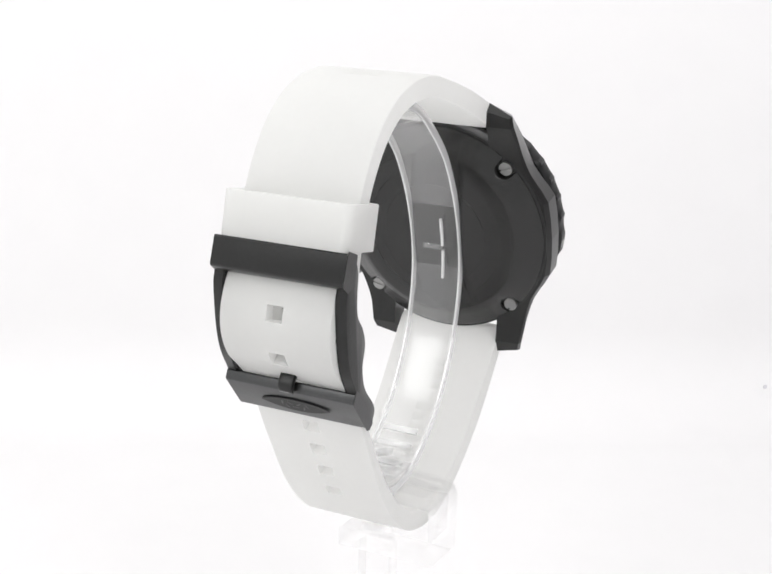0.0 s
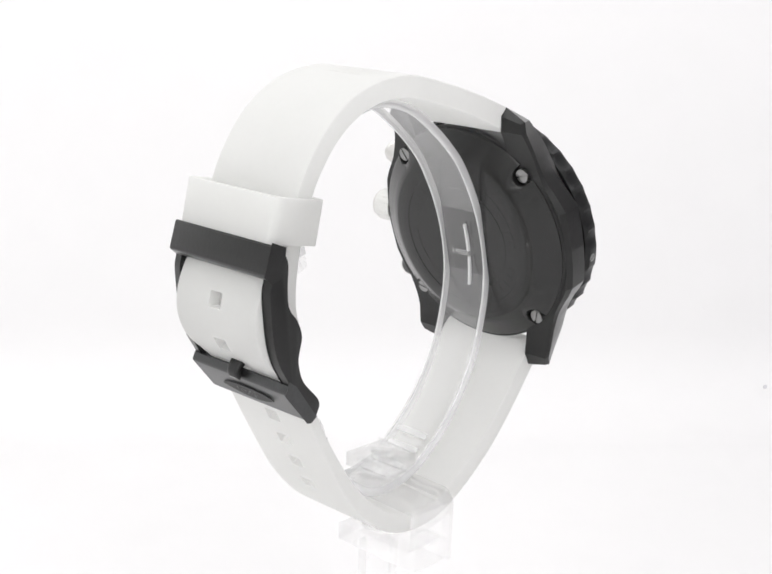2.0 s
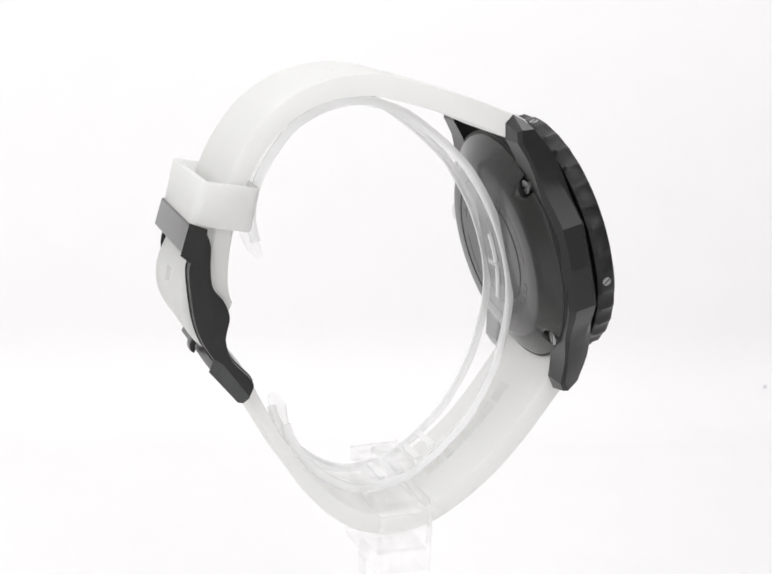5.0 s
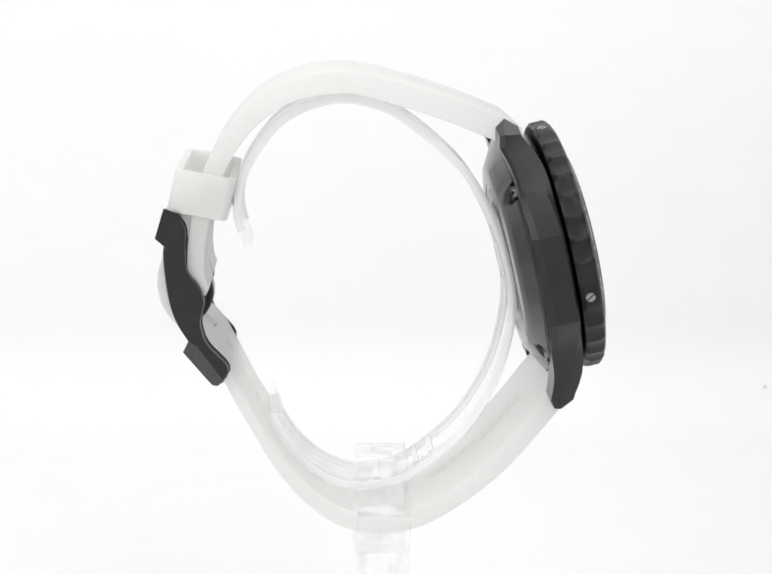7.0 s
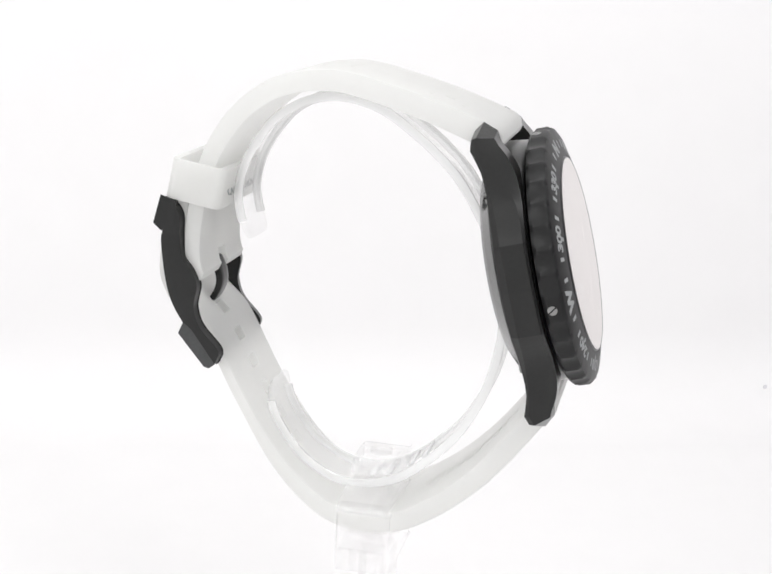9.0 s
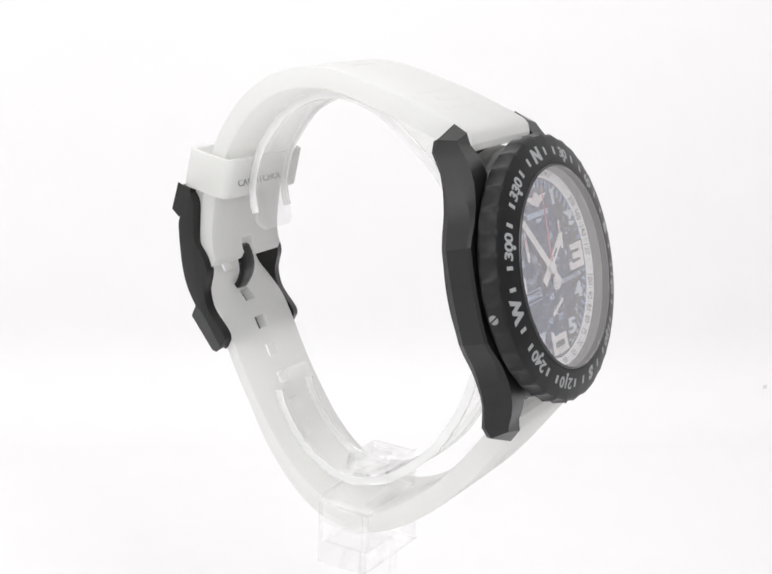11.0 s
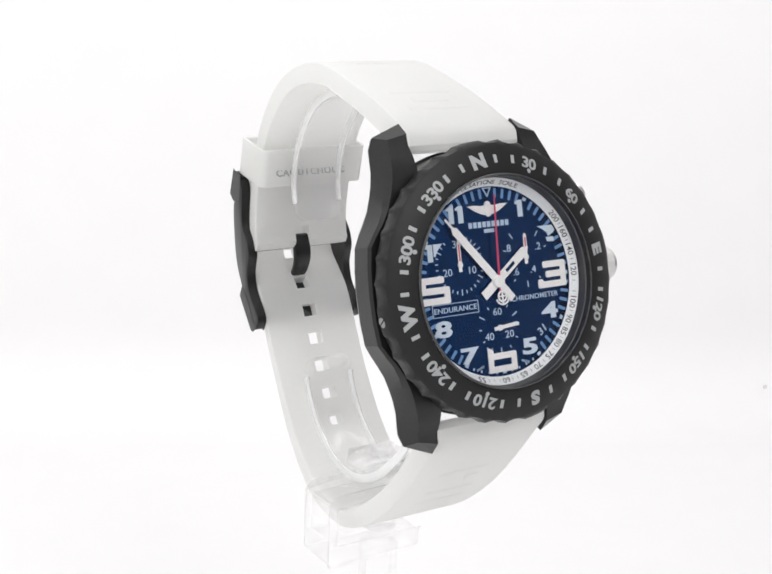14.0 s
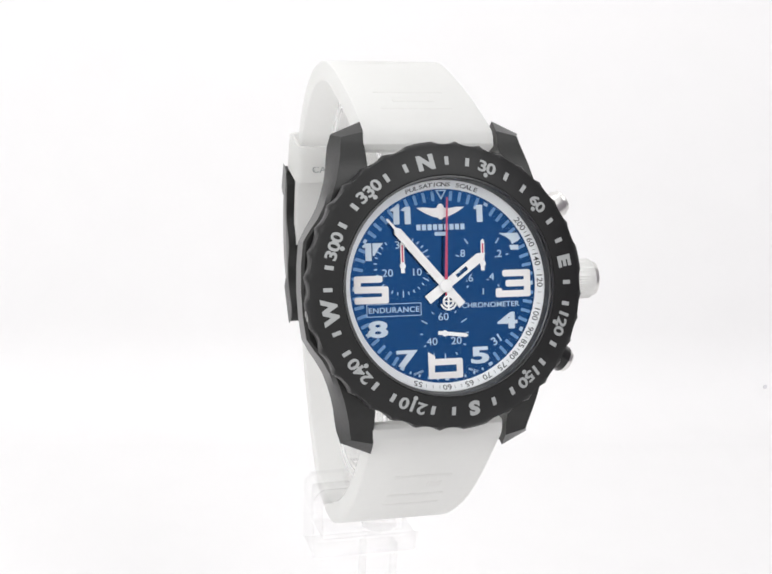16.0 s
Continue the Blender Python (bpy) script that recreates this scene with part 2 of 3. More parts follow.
def on_head(x=0.0, y=0.0, z=0.0, turn=0.0):
    return HEAD @ Matrix.Translation((x * MM, y * MM, z * MM)) @ Matrix.Rotation(radians(turn), 4, "Z")


# strap, both halves
def lug_half_width(s):
    return 10.8 - 0.5 * min(1, s * 2.2)


UPPER = [(-20.8, -31.95), (-16.4, -30.1), (-8.6, -27.3), (-0.4, -25.0), (6.5, -23.5), (11.0, -23.5), (15.2, -24.2), (20.0, -26.1), (25.0, -30.1),
         (29.0, -35.8), (31.3, -41.4), (32.8, -48.0), (33.4, -54.0), (33.0, -58.0), (32.0, -60.2)]
upper = part("upper_strap", band(UPPER, 96, lug_half_width, lambda s: 2.1 - 0.65 * s, 0.42, [(91, 96)], 1.6, (2.2, 0.8)),
     RUBBER, watch, "white rubber strap half, slotted for the buckle tongue", DOWN)
LOWER = [(-32.2, -74.6), (-29.3, -78.2), (-23.5, -86.2), (-18.3, -92.2), (-12.0, -97.6), (-5.5, -101.4), (0.7, -102.5), (7.0, -101.3), (12.2, -98.0), (16.4, -93.8),
         (19.4, -89.8), (24.4, -81.6), (28.5, -73.8), (31.0, -69.6), (34.0, -66.6), (37.0, -63.8), (38.7, -60.2), (38.8, -56.6), (37.6, -53.0), (35.8, -49.8), (35.3, -46.4), (35.2, -43.6)]


def taper(a, b, lo, hi):
    """From lo to hi as s goes from a to b."""
    return lambda s: lo + (hi - lo) * min(1.0, max(0.0, (s - a) / (b - a)))


HOLES = (80, 87, 94, 101, 108, 115, 124, 133)
LOW_WIDE, LOW_THICK = taper(0.05, 0.5, 10.8, 9.85), taper(0.4, 0.62, 1.9, 1.05)
lower = part("lower_strap", band(LOWER, 150, LOW_WIDE, LOW_THICK, 0.42, [(k - 1, k + 2) for k in HOLES], 1.45, (2.2, 1.2)),
     RUBBER, watch, "white rubber strap half with a row of square holes", DOWN)


def embossed(name, points, n, parent, half, side, runs, x=0.0, width=3.0, mat=RUBBER, high=0.035):
    """Low bars on the outer (+1) or inner (-1) face of a strap; runs: (from, to) as steps of n."""
    path, _ = spline(points, n)
    for a, b in runs:
        line = []
        for k in range(a, b + 1):
            d = (path[min(k + 1, n)] - path[max(k - 1, 0)]).normalized()
            line.append(path[k] + Vector((-d.y, d.x)) * (half(k / n) * side))
        part(name, moved(band(line, max(2, 2 * (b - a)), lambda s: width / 2, lambda s: high, 0.03, (), 0.2), Matrix.Translation((x, 0, 0))), mat, parent)


# keeper loop
def keeper():
    out, inn = rounded(-11.3, 11.3, 26.7, 36.7, 1.5), rounded(-10.6, 10.6, 27.9, 35.5, 0.5)
    zt, zb, slant = -39.1, -46.3, 1.5
    rings = [[(x, y, zt + 0.16 * (y - 31)) for x, y in out], [(x, y + slant, zb + 0.17 * (y - 31)) for x, y in out], [(x, y + slant, zb + 0.17 * (y - 31)) for x, y in inn], [(x, y, zt + 0.16 * (y - 31)) for x, y in inn]]
    bm = loft(rings + rings[:1], cap=False)
    bmesh.ops.remove_doubles(bm, verts=bm.verts, dist=1e-4)
    return bevelled(bm, 0.25, 2, 60)


embossed("embossed_bar", UPPER, 96, upper, lambda s: 2.1 - 0.65 * s, 1, [(10, 11), (17, 18)], 0, 12)
embossed("embossed_bar", UPPER, 96, upper, lambda s: 2.1 - 0.65 * s, 1, [(13, 15), (34, 35), (40, 41)], 0, 7)
embossed("embossed_bar", LOWER, 150, lower, LOW_THICK, -1, [(16, 17), (24, 25), (29, 30)], 0, 10)
embossed("embossed_bar", LOWER, 150, lower, LOW_THICK, -1, [(19, 21)], 2.5, 2.4)
embossed("embossed_bar", LOWER, 150, lower, LOW_THICK, 1, [(k, k + 2) for k in range(12, 42, 3)], 0, 3.0, RUBBER, 0.06)
keeper_loop = part("keeper_loop", keeper(), RUBBER, watch, "white rubber strap keeper", DOWN)

# buckle
SIDE = [(37.9, -45.9), (36.4, -46.4), (35.1, -48.4), (35.1, -52.3), (34.7, -55.7), (32.9, -58.1), (31.9, -60.8), (32.4, -63.5), (32.5, -65.2), (31.4, -68.4), (28.0, -72.2),
        (28.1, -74.1), (29.6, -75.1), (34.4, -69.9), (34.2, -68.7), (36.6, -64.6), (37.9, -60.3), (38.7, -53.3), (38.3, -50.7), (39.1, -49.6)]
FRAME = [tuple(q) for q in spline(SIDE + SIDE[:1], 90)[0][:-1]]
buckle = part("buckle", across([(36.0, -46.1), (38.35, -45.2), (39.7, -49.9), (38.45, -50.95), (36.5, -50.4)], -11.86, 11.86, 0.32), BLACK, watch, "black coated pin buckle", DOWN)
for sx in (-1, 1):
    part("side_plate", across(FRAME, sx * 10.0, sx * 11.8, 0.25), BLACK, buckle)
# a paler coating than the frame's, imitating the white floor mirrored in it
part("bottom_bar", across([(35.1, -69.8), (30.4, -75.35), (29.7, -75.5), (28.9, -74.9), (33.2, -69.1), (34.4, -68.2)], -11.86, 11.86, 0.32), COATED, buckle, "black bar, made paler for the floor it reflects")
part("hinge_pin", moved(lathe([(0, -10.6), (0.3, -10.6), (0.3, 10.6), (0, 10.6)], 20), Matrix.Translation((0, 34.0, -60.6)) @ Matrix.Rotation(radians(90), 4, "Y")), BLACK, buckle)
part("tongue", band([(33.2, -57.9), (31.9, -60.4), (31.7, -63.0), (33.0, -65.7), (34.9, -67.2), (35.8, -68.5), (35.6, -69.9)], 28, lambda s: 1.75 - 0.75 * max(0, s - 0.3), lambda s: 0.75 - 0.25 * s, 0.3, (), 0.5, (0.6, 0.6)),
     BLACK, buckle, "black curved buckle tongue")


def emblem(width, height, thick):
    """A plain pair of spread wings with a round middle."""
    w, h = width / 2, height / 2
    wing = [(0.12 * w, -0.75 * h), (0.32 * w, -0.62 * h), (0.6 * w, -0.25 * h), (0.82 * w, 0.15 * h), (w, 0.52 * h), (0.7 * w, 0.56 * h), (0.3 * w, 0.42 * h), (0.12 * w, 0.5 * h)]
    disc = [(0.17 * w * math.cos(radians(a)), h * math.sin(radians(a))) for a in range(0, 360, 20)]
    return merge(plate(wing, 0, thick), plate([(-x, y) for x, y in reversed(wing)], 0, thick), plate(disc, 0, thick * 1.4))


FACE = Matrix(((-1, 0, 0, 0), (0, 0.66, 0.751, 32.63), (0, 0.751, -0.66, -72.92), (0, 0, 0, 1)))      # the bottom bar's outer face
LEAF = [(6.3 * math.cos(radians(a)), 1.75 * math.sin(radians(a)) * abs(math.sin(radians(a))) ** (0.2 if a < 180 else 0.9)) for a in range(0, 360, 12)]
part("emblem", moved(plate(LEAF, 0, 0.1), FACE), INK, buckle, "dark winged emblem, a plain shape")
for k in range(7):
    part("emblem_stroke", moved(block(-0.55, 0.55, -0.12, 0.12, 0.08, 0.16), FACE @ place(0.75 * (k - 3), 0.45 * (-1) ** k, 35 * (k - 3))), COATED, buckle)
# the grey puts the shade of the embossed rubber letters into their colour
part("lettering", moved(text("CAOUTCHOUC", 1.35, 0.012, 0.12, 1.05, 1.12), Matrix.Translation((-0.8, 27.52, -44.2)) @ Matrix.Rotation(radians(90 - 12.5), 4, "X")), GREYMARK, keeper_loop, "raised lettering, greyed to show its shade")

# case
case = part("case", lathe([(0, -9.4), (21.3, -9.4), (21.4, -9.0), (21.2, -7.0), (20.9, -5.0), (20.4, -4.3), (19.0, -4.0), (0, -4.0)], 128), BLACK, watch,
            "matt black composite watch case", HEAD, 40)


# half of a flank and its lug: y, x of the front edge, z of the front, then x, z of the upper crease, the lower crease and the back edge
FLANK = [(0, 21.9, -4.5, 22.35, -4.9, 22.35, -8.6, 21.75, -9.8), (4, 21.75, -4.5, 22.2, -4.9, 22.2, -8.6, 21.6, -9.8), (7.55, 21.3, -4.5, 21.75, -4.9, 21.8, -8.65, 21.1, -9.8),
         (9.5, 19.9, -4.5, 20.45, -4.95, 20.75, -8.75, 20.2, -9.85), (11, 18.75, -4.5, 19.3, -5.05, 19.75, -8.85, 19.3, -9.9), (13, 17.6, -4.5, 18.2, -5.4, 18.6, -9.1, 18.2, -9.95),
         (15, 16.85, -4.55, 17.4, -6.0, 17.85, -9.3, 17.5, -10.0), (17, 16.2, -4.75, 16.8, -6.7, 17.25, -9.5, 16.95, -10.05), (19, 15.7, -5.2, 16.35, -7.5, 16.85, -9.75, 16.5, -10.3),
         (21, 15.2, -6.0, 15.95, -8.35, 16.55, -10.25, 16.2, -10.9), (22.6, 14.9, -6.9, 15.7, -9.0, 16.25, -10.65, 15.9, -11.45)]


def lug(sx, sy):
    """A quarter of the case's flank that runs out into a faceted lug with a slanted end."""
    rings = [[(11.1, y, zt), (xt, y, zt), (xc, y, zc), (xd, y, zd), (xe, y, ze), (11.1, y, ze), (11.1, y, (zt + ze) / 2)] for y, xt, zt, xc, zc, xd, zd, xe, ze in FLANK]
    rings.append([(11.1, 24.6, -7.2), (14.6, 23.8, -7.4), (15.45, 24.25, -9.4), (15.75, 24.5, -10.1), (15.5, 24.3, -11.0), (11.1, 25.3, -10.9), (11.1, 26.4, -9.2)])
    bm = loft([[(sx * x, sy * y, z) for x, y, z in r] for r in rings], cap=False)
    bm.verts.ensure_lookup_table()
    n = len(bm.verts) - 7
    a, b, c, d, e, f, g = [bm.verts[n + k] for k in range(7)]
    bm.faces.new((a, b, c, d, g))
    bm.faces.new((d, e, f, g))
    bm.faces.new(bm.verts[:7])
    return bm


for sx in (-1, 1):
    for sy in (-1, 1):
        part("lug", lug(sx, sy), BLACK, case, "", None, 16)

def notched(a, r, z):
    """Half-round recesses in the back plate's rim for its four screws."""
    d = radians(math.degrees(a) % 90 - 45)
    if r < 18.35 or abs(20.2 * math.sin(d)) >= 1.75:
        return r
    return min(r, 20.2 * math.cos(d) - math.sqrt(1.75 ** 2 - (20.2 * math.sin(d)) ** 2))


caseback = part("caseback", lathe([(0, -12.90), (10.3, -12.90), (10.4, -12.78), (13.6, -12.78), (13.7, -12.90), (16.3, -12.85), (16.8, -12.72), (18.3, -11.9), (18.8, -11.6), (19.3, -11.35), (19.8, -11.05), (20.3, -10.8), (20.8, -10.5), (21.05, -10.38), (21.25, -10.2), (21.3, -9.5), (0, -9.5)], 360, notched), BACK, watch, "black screwed case back with an engraved ring", HEAD)
# a black ring stands in for the shaded groove between back and case
part("groove_line", lathe([(21.2, -10.03), (21.72, -9.98), (21.72, -9.5), (21.2, -9.5)], 128), INK, case, "thin black ring drawn as the dark groove round the back")
for sx in (-1, 1):
    for sy in (-1, 1):
        at = Matrix.Translation((sx * 14.3 * MM, sy * 14.3 * MM, 0))
        part("screw_seat", lathe([(0, -9.62), (1.7, -9.62), (1.7, -9.42), (0, -9.42)], 24), INK, caseback, "", at)
        screw = merge(*[plate([(1.2 * math.cos(radians(a)), 1.2 * math.sin(radians(a))) for a in range(7 + o, 174 + o, 12)], -10.75, -9.6, 0.08) for o in (0, 180)])
        part("screw", moved(merge(screw, lathe([(0, -10.4), (1.15, -10.4), (1.15, -9.6), (0, -9.6)], 20)), Matrix.Rotation(radians(sx * 40 + sy * 25), 4, "Z")), SCREW, caseback, "slotted steel screw", at)
for k in range(40):
    a = k * 9 + 4
    if a % 90 < 74:
        part("engraved_mark", moved(block(-0.75, 0.75, -0.6, 0.6, -12.82, -12.7), place(12 * math.sin(radians(a)), 12 * math.cos(radians(a)), -a)), BACK, caseback)

# bezel
BEZEL_TURN = 9.9
CONE = lambda r: 0.86 - (r - 17.2) * 0.26      # the sloping face


def on_cone(bm, m):
    moved(bm, m)
    for v in bm.verts:
        v.co.z += CONE(math.hypot(v.co.x, v.co.y))
    return bm


def scallop(a, r, z):
    """Concave cells every ten degrees; the cell of each of the four screws stays plain."""
    if r < 21.5:
        return r
    near = abs((math.degrees(a) + 45) % 90 - 45)
    deep = 0.0 if near < 5 else 0.45
    return r - deep * abs(math.cos(a * 18)) * min(1.0, max(0.0, (r - 21.85) / 0.55))


bezel = part("bezel", lathe([(17.0, 0.7), (17.1, CONE(17.3)), (17.3, CONE(17.3)), (21.35, CONE(21.35)), (22.05, -0.55), (22.45, -1.15), (22.45, -3.1), (21.8, -3.75), (17.05, -3.95)], 360, scallop), BEZEL, watch,
             "black rotating compass bezel with scalloped rim", on_head(turn=BEZEL_TURN))
for k in range(36):
    a = k * 10
    m = place(19.3 * math.sin(radians(a)), 19.3 * math.cos(radians(a)), -a, -0.06)
    if k % 3:
        part("bezel_mark", on_cone(block(-0.31, 0.31, -0.66, 0.66, 0, 0.1), m), GREYMARK, bezel)
    elif k % 9 == 0:
        part("bezel_letter", on_cone(text("NESW"[k // 9], 2.4, 0.06, 0.1, 1.2), m), GREYMARK, bezel)
    else:
        dot = moved(lathe([(0, 0), (0.36, 0), (0.36, 0.1), (0, 0.1)], 12), place(0, -1.25))
        part("bezel_numeral", on_cone(merge(text(str(a), 1.85, 0.028, 0.1, 1.28, 0.92), dot), m), GREYMARK, bezel)
for k in range(4):
    a = radians(90 * k)
    part("bezel_screw", moved(merge(*[plate([(0.8 * math.cos(radians(b)), 0.8 * math.sin(radians(b))) for b in range(9 + o, 172 + o, 18)], -0.3, 0.22) for o in (0, 180)], lathe([(0, -0.5), (0.78, -0.5), (0.78, 0.08), (0, 0.08)], 20)),
         Matrix.Translation((22.3 * math.cos(a), 22.3 * math.sin(a), -2.3)) @ Matrix.Rotation(a, 4, "Z") @ Matrix.Rotation(radians(90), 4, "Y") @ Matrix.Rotation(radians(35), 4, "Z")), SCREW, bezel, "slotted steel screw")

# dial, flange and crystal
dial = part("dial", lathe([(0, -2.7), (15.5, -2.7), (15.5, -3.25), (0, -3.25)], 96), DIAL, watch, "deep blue sunray chronograph dial", HEAD)
flange = part("flange", lathe([(16.5, -1.9), (16.5, -3.3), (15.15, -3.3), (15.15, -2.66), (16.4, -1.85)], 128), FLANGE, watch, "white inner ring with a printed pulse scale", HEAD)
part("rehaut", lathe([(16.5, -1.84), (16.75, -0.9), (16.8, -0.6), (16.98, -0.45), (16.98, -3.3), (16.52, -3.3)], 128), COATED, watch, "dark polished ring round the dial", HEAD)
crystal = part("crystal", lathe([(0, 1.05), (16.65, 1.05), (16.97, 0.8), (16.97, 0.4), (0, -0.25)], 128), CRYSTAL, watch, "clear sapphire crystal", HEAD)
crystal.visible_shadow = False
part("crystal_rim", lathe([(16.66, 1.02), (16.68, 1.09), (16.84, 1.03), (16.99, 0.86), (16.99, 0.7), (16.9, 0.7)], 128), COATED, crystal, "thin dark bevelled rim")

TOP = -2.7


def strokes(lines, width, thick=0.14):
    """Heavy square-cut strokes; lines of points."""
    out = []
    for pts in lines:
        for (x0, y0), (x1, y1) in zip(pts, pts[1:]):
            thick += 0.012
            d = Vector((x1 - x0, y1 - y0))
            m = place((x0 + x1) / 2, (y0 + y1) / 2, math.degrees(math.atan2(d.y, d.x)))
            out.append(moved(plate(rounded(-d.length / 2 - width / 2, d.length / 2 + width / 2, -width / 2, width / 2, width * 0.28, 2), 0, thick), m))
    return merge(*out)


def on_dial(name, bm, x, y, turn=0.0, mat=PRINT, label="", lift=0.0):
    return part(name, moved(bm, place(x, y, turn, TOP + lift)), mat, dial, label)


on_dial("hour_numeral", strokes([[(-1.3, 1.65), (2.3, 1.65), (2.3, -1.6), (-2.5, -1.6), (-2.5, -1.2)], [(-0.8, 0.05), (2.3, 0.05)]], 1.05), 11.5, 0.0, mat=LUME)
on_dial("hour_numeral", strokes([[(1.1, 1.7), (-2.4, 1.7), (-2.4, 0.1), (2.0, 0.05), (2.0, -1.55), (-2.4, -1.55)]], 1.05), -11.6, -0.3, mat=LUME)
on_dial("hour_numeral", strokes([[(-2.3, 1.45), (-2.3, -1.15), (2.3, -1.15), (2.3, 0.95), (-2.3, 0.95)]], 1.0), -0.2, -12.8, mat=LUME)
on_dial("hour_numeral", plate([(-2.82, 2.6), (-1.7, 1.9), (-1.7, 0.9), (-2.82, 0.9)], 0, 0.14), -0.2, -12.8, mat=LUME)
ONE = [(-0.3, 1.35), (0.55, 1.35), (0.55, -1.35), (-0.4, -1.35), (-0.4, 0.7), (-0.85, 0.7), (-0.85, 1.0)]
on_dial("hour_numeral", plate(ONE, 0, 0.14), 6.1, 11.2, mat=PALE)
on_dial("hour_numeral", merge(*[plate([(x + d, y) for x, y in ONE], 0, 0.14) for d in (-0.85, 0.95)]), -6.65, 11.1, mat=PALE)
for word, x, y, wide in (("4", 10.3, -5.8, 1.8), ("5", 5.55, -11.1, 1.9), ("7", -6.4, -11.1, 1.9), ("8", -10.95, -6.35, 1.85)):
    on_dial("hour_numeral", text(word, 2.65, 0.035, 0.14, wide), x, y, mat=PALE)
on_dial("hour_numeral", merge(plate([(-1.6, 1.3), (1.45, 1.3), (1.7, 0.9), (1.7, 0.1), (0.55, -0.45), (0.35, 0.1), (-0.35, 0.65)], 0, 0.14), plate([(0.1, -0.6), (1.6, -0.6), (1.6, -1.35), (0.3, -1.35)], 0, 0.14)), 10.9, 6.7, mat=PALE)
on_dial("hour_numeral", merge(plate([(x - 0.75, y) for x, y in ONE], 0, 0.14), plate([(0.0, 1.35), (1.75, 1.35), (0.75, 0.3), (0.25, -0.6), (0.0, -0.6)], 0, 0.14)), -11.4, 5.6, mat=PALE)
# minute track: short bars, squares at the hours, triangle at twelve
for k in range(1, 60):
    a = k * 6
    x, y = math.sin(radians(a)), math.cos(radians(a))
    if 26 <= k <= 34 and k != 30:
        on_dial("minute_dot", block(-0.14, 0.14, -0.2, 0.2, 0, 0.06), 14.55 * x, 14.55 * y, -a)
    elif k % 5 == 0:
        on_dial("hour_dot", block(-0.33, 0.33, -0.25, 0.25, 0, 0.1), 14.5 * x, 14.5 * y, -a)
    else:
        on_dial("minute_mark", plate(rounded(-0.25, 0.25, -0.78, 0.78, 0.12, 2), 0, 0.06), 14.1 * x, 14.1 * y, -a, TRACK)
on_dial("triangle", strokes([[(-0.75, 0.6), (0.75, 0.6), (0, -0.7), (-0.75, 0.6)]], 0.18, 0.1), -0.1, 14.3)
# sub-dials
SUBS = ((-6.7, 3.3), (6.4, 3.3), (-0.2, -7.4))
for n, (cx, cy) in enumerate(SUBS):
    on_dial("sub_dial", lathe([(2.2, -0.05), (4.9, -0.05), (4.9, 0.05), (2.2, 0.05)], 64), cx, cy, mat=DIAL)
for k in range(30):
    a = radians(k * 12)
    long = 0.5 if k % 5 == 0 else 0.25
    if 100 < k * 12 < 330 or k * 12 < 90:
        on_dial("sub_mark", block(-0.08, 0.08, -long, long, 0.03, 0.1), SUBS[0][0] + 4.35 * math.sin(a), SUBS[0][1] + 4.35 * math.cos(a), -k * 12)
for k in range(1, 10):
    a, long = radians(k * 36), 0.5 if k % 2 else 0.2
    on_dial("sub_mark", block(-0.08, 0.08, -long, long, 0.03, 0.1), SUBS[1][0] + 4.4 * math.sin(a), SUBS[1][1] + 4.4 * math.cos(a), -k * 36)
for k in range(1, 12):
    a, long = radians(k * 30), 0.55 if k in (2, 6, 10) else 0.22
    on_dial("sub_mark", block(-0.08, 0.08, -long, long, 0.03, 0.1), SUBS[2][0] + 3.75 * math.sin(a), SUBS[2][1] + 3.75 * math.cos(a), -k * 30)
for word, x, y in (("20", -9.1, 2.3), ("10", -4.3, 2.3), ("30", -6.9, 6.6), (".8", 3.0, 5.0), (".2", 9.1, 4.8), (".4", 7.7, 1.2), (".6", 4.2, 1.1), ("60", -0.3, -4.8), ("40", -2.3, -8.6), ("20", 1.7, -8.6)):
    on_dial("sub_numeral", text(word, 1.15, 0.0, 0.07, 1.1), x, y, lift=0.03)
# printing
on_dial("emblem", emblem(7.8, 2.5, 0.22), -0.3, 11.6, mat=LUME, label="white winged emblem, a plain shape")
for k in range(9):
    on_dial("name_bar", block(-0.33, 0.33, -0.45, 0.45, 0, 0.07), -3.9 + 0.9 * k, 9.2)
on_dial("name_bar", block(-1.0, 1.0, -0.3, 0.3, 0, 0.05), -0.3, 8.15, label="plain white bar")
on_dial("lettering", text("ENDURANCE", 0.85, 0.008, 0.05, 1.12, 1.05), -8.25, -3.45, label="white printed lettering")
on_dial("lettering_frame", strokes([[(-4.35, 0.95), (4.35, 0.95), (4.35, -0.95), (-4.35, -0.95), (-4.35, 0.95)]], 0.1, 0.03), -8.25, -3.45)
on_dial("lettering", text("CHRONOMETER", 0.82, 0.008, 0.05, 1.1, 1.03), 7.6, -3.2, label="white printed lettering")
on_dial("lettering", text("SWISS", 0.4, 0.01, 0.03, 1.1), -4.6, -13.35, 19)
on_dial("lettering", text("MADE", 0.4, 0.01, 0.03, 1.1), 4.4, -13.4, -18)
on_dial("date_window", plate(rounded(-1.05, 1.05, -0.85, 0.85, 0.2), 0, 0.04), 8.3, -8.8, 35, mat=DIAL)
on_dial("date_numeral", text("31", 1.3, 0.012, 0.04, 1.1), 8.3, -8.8, 33, lift=0.06)


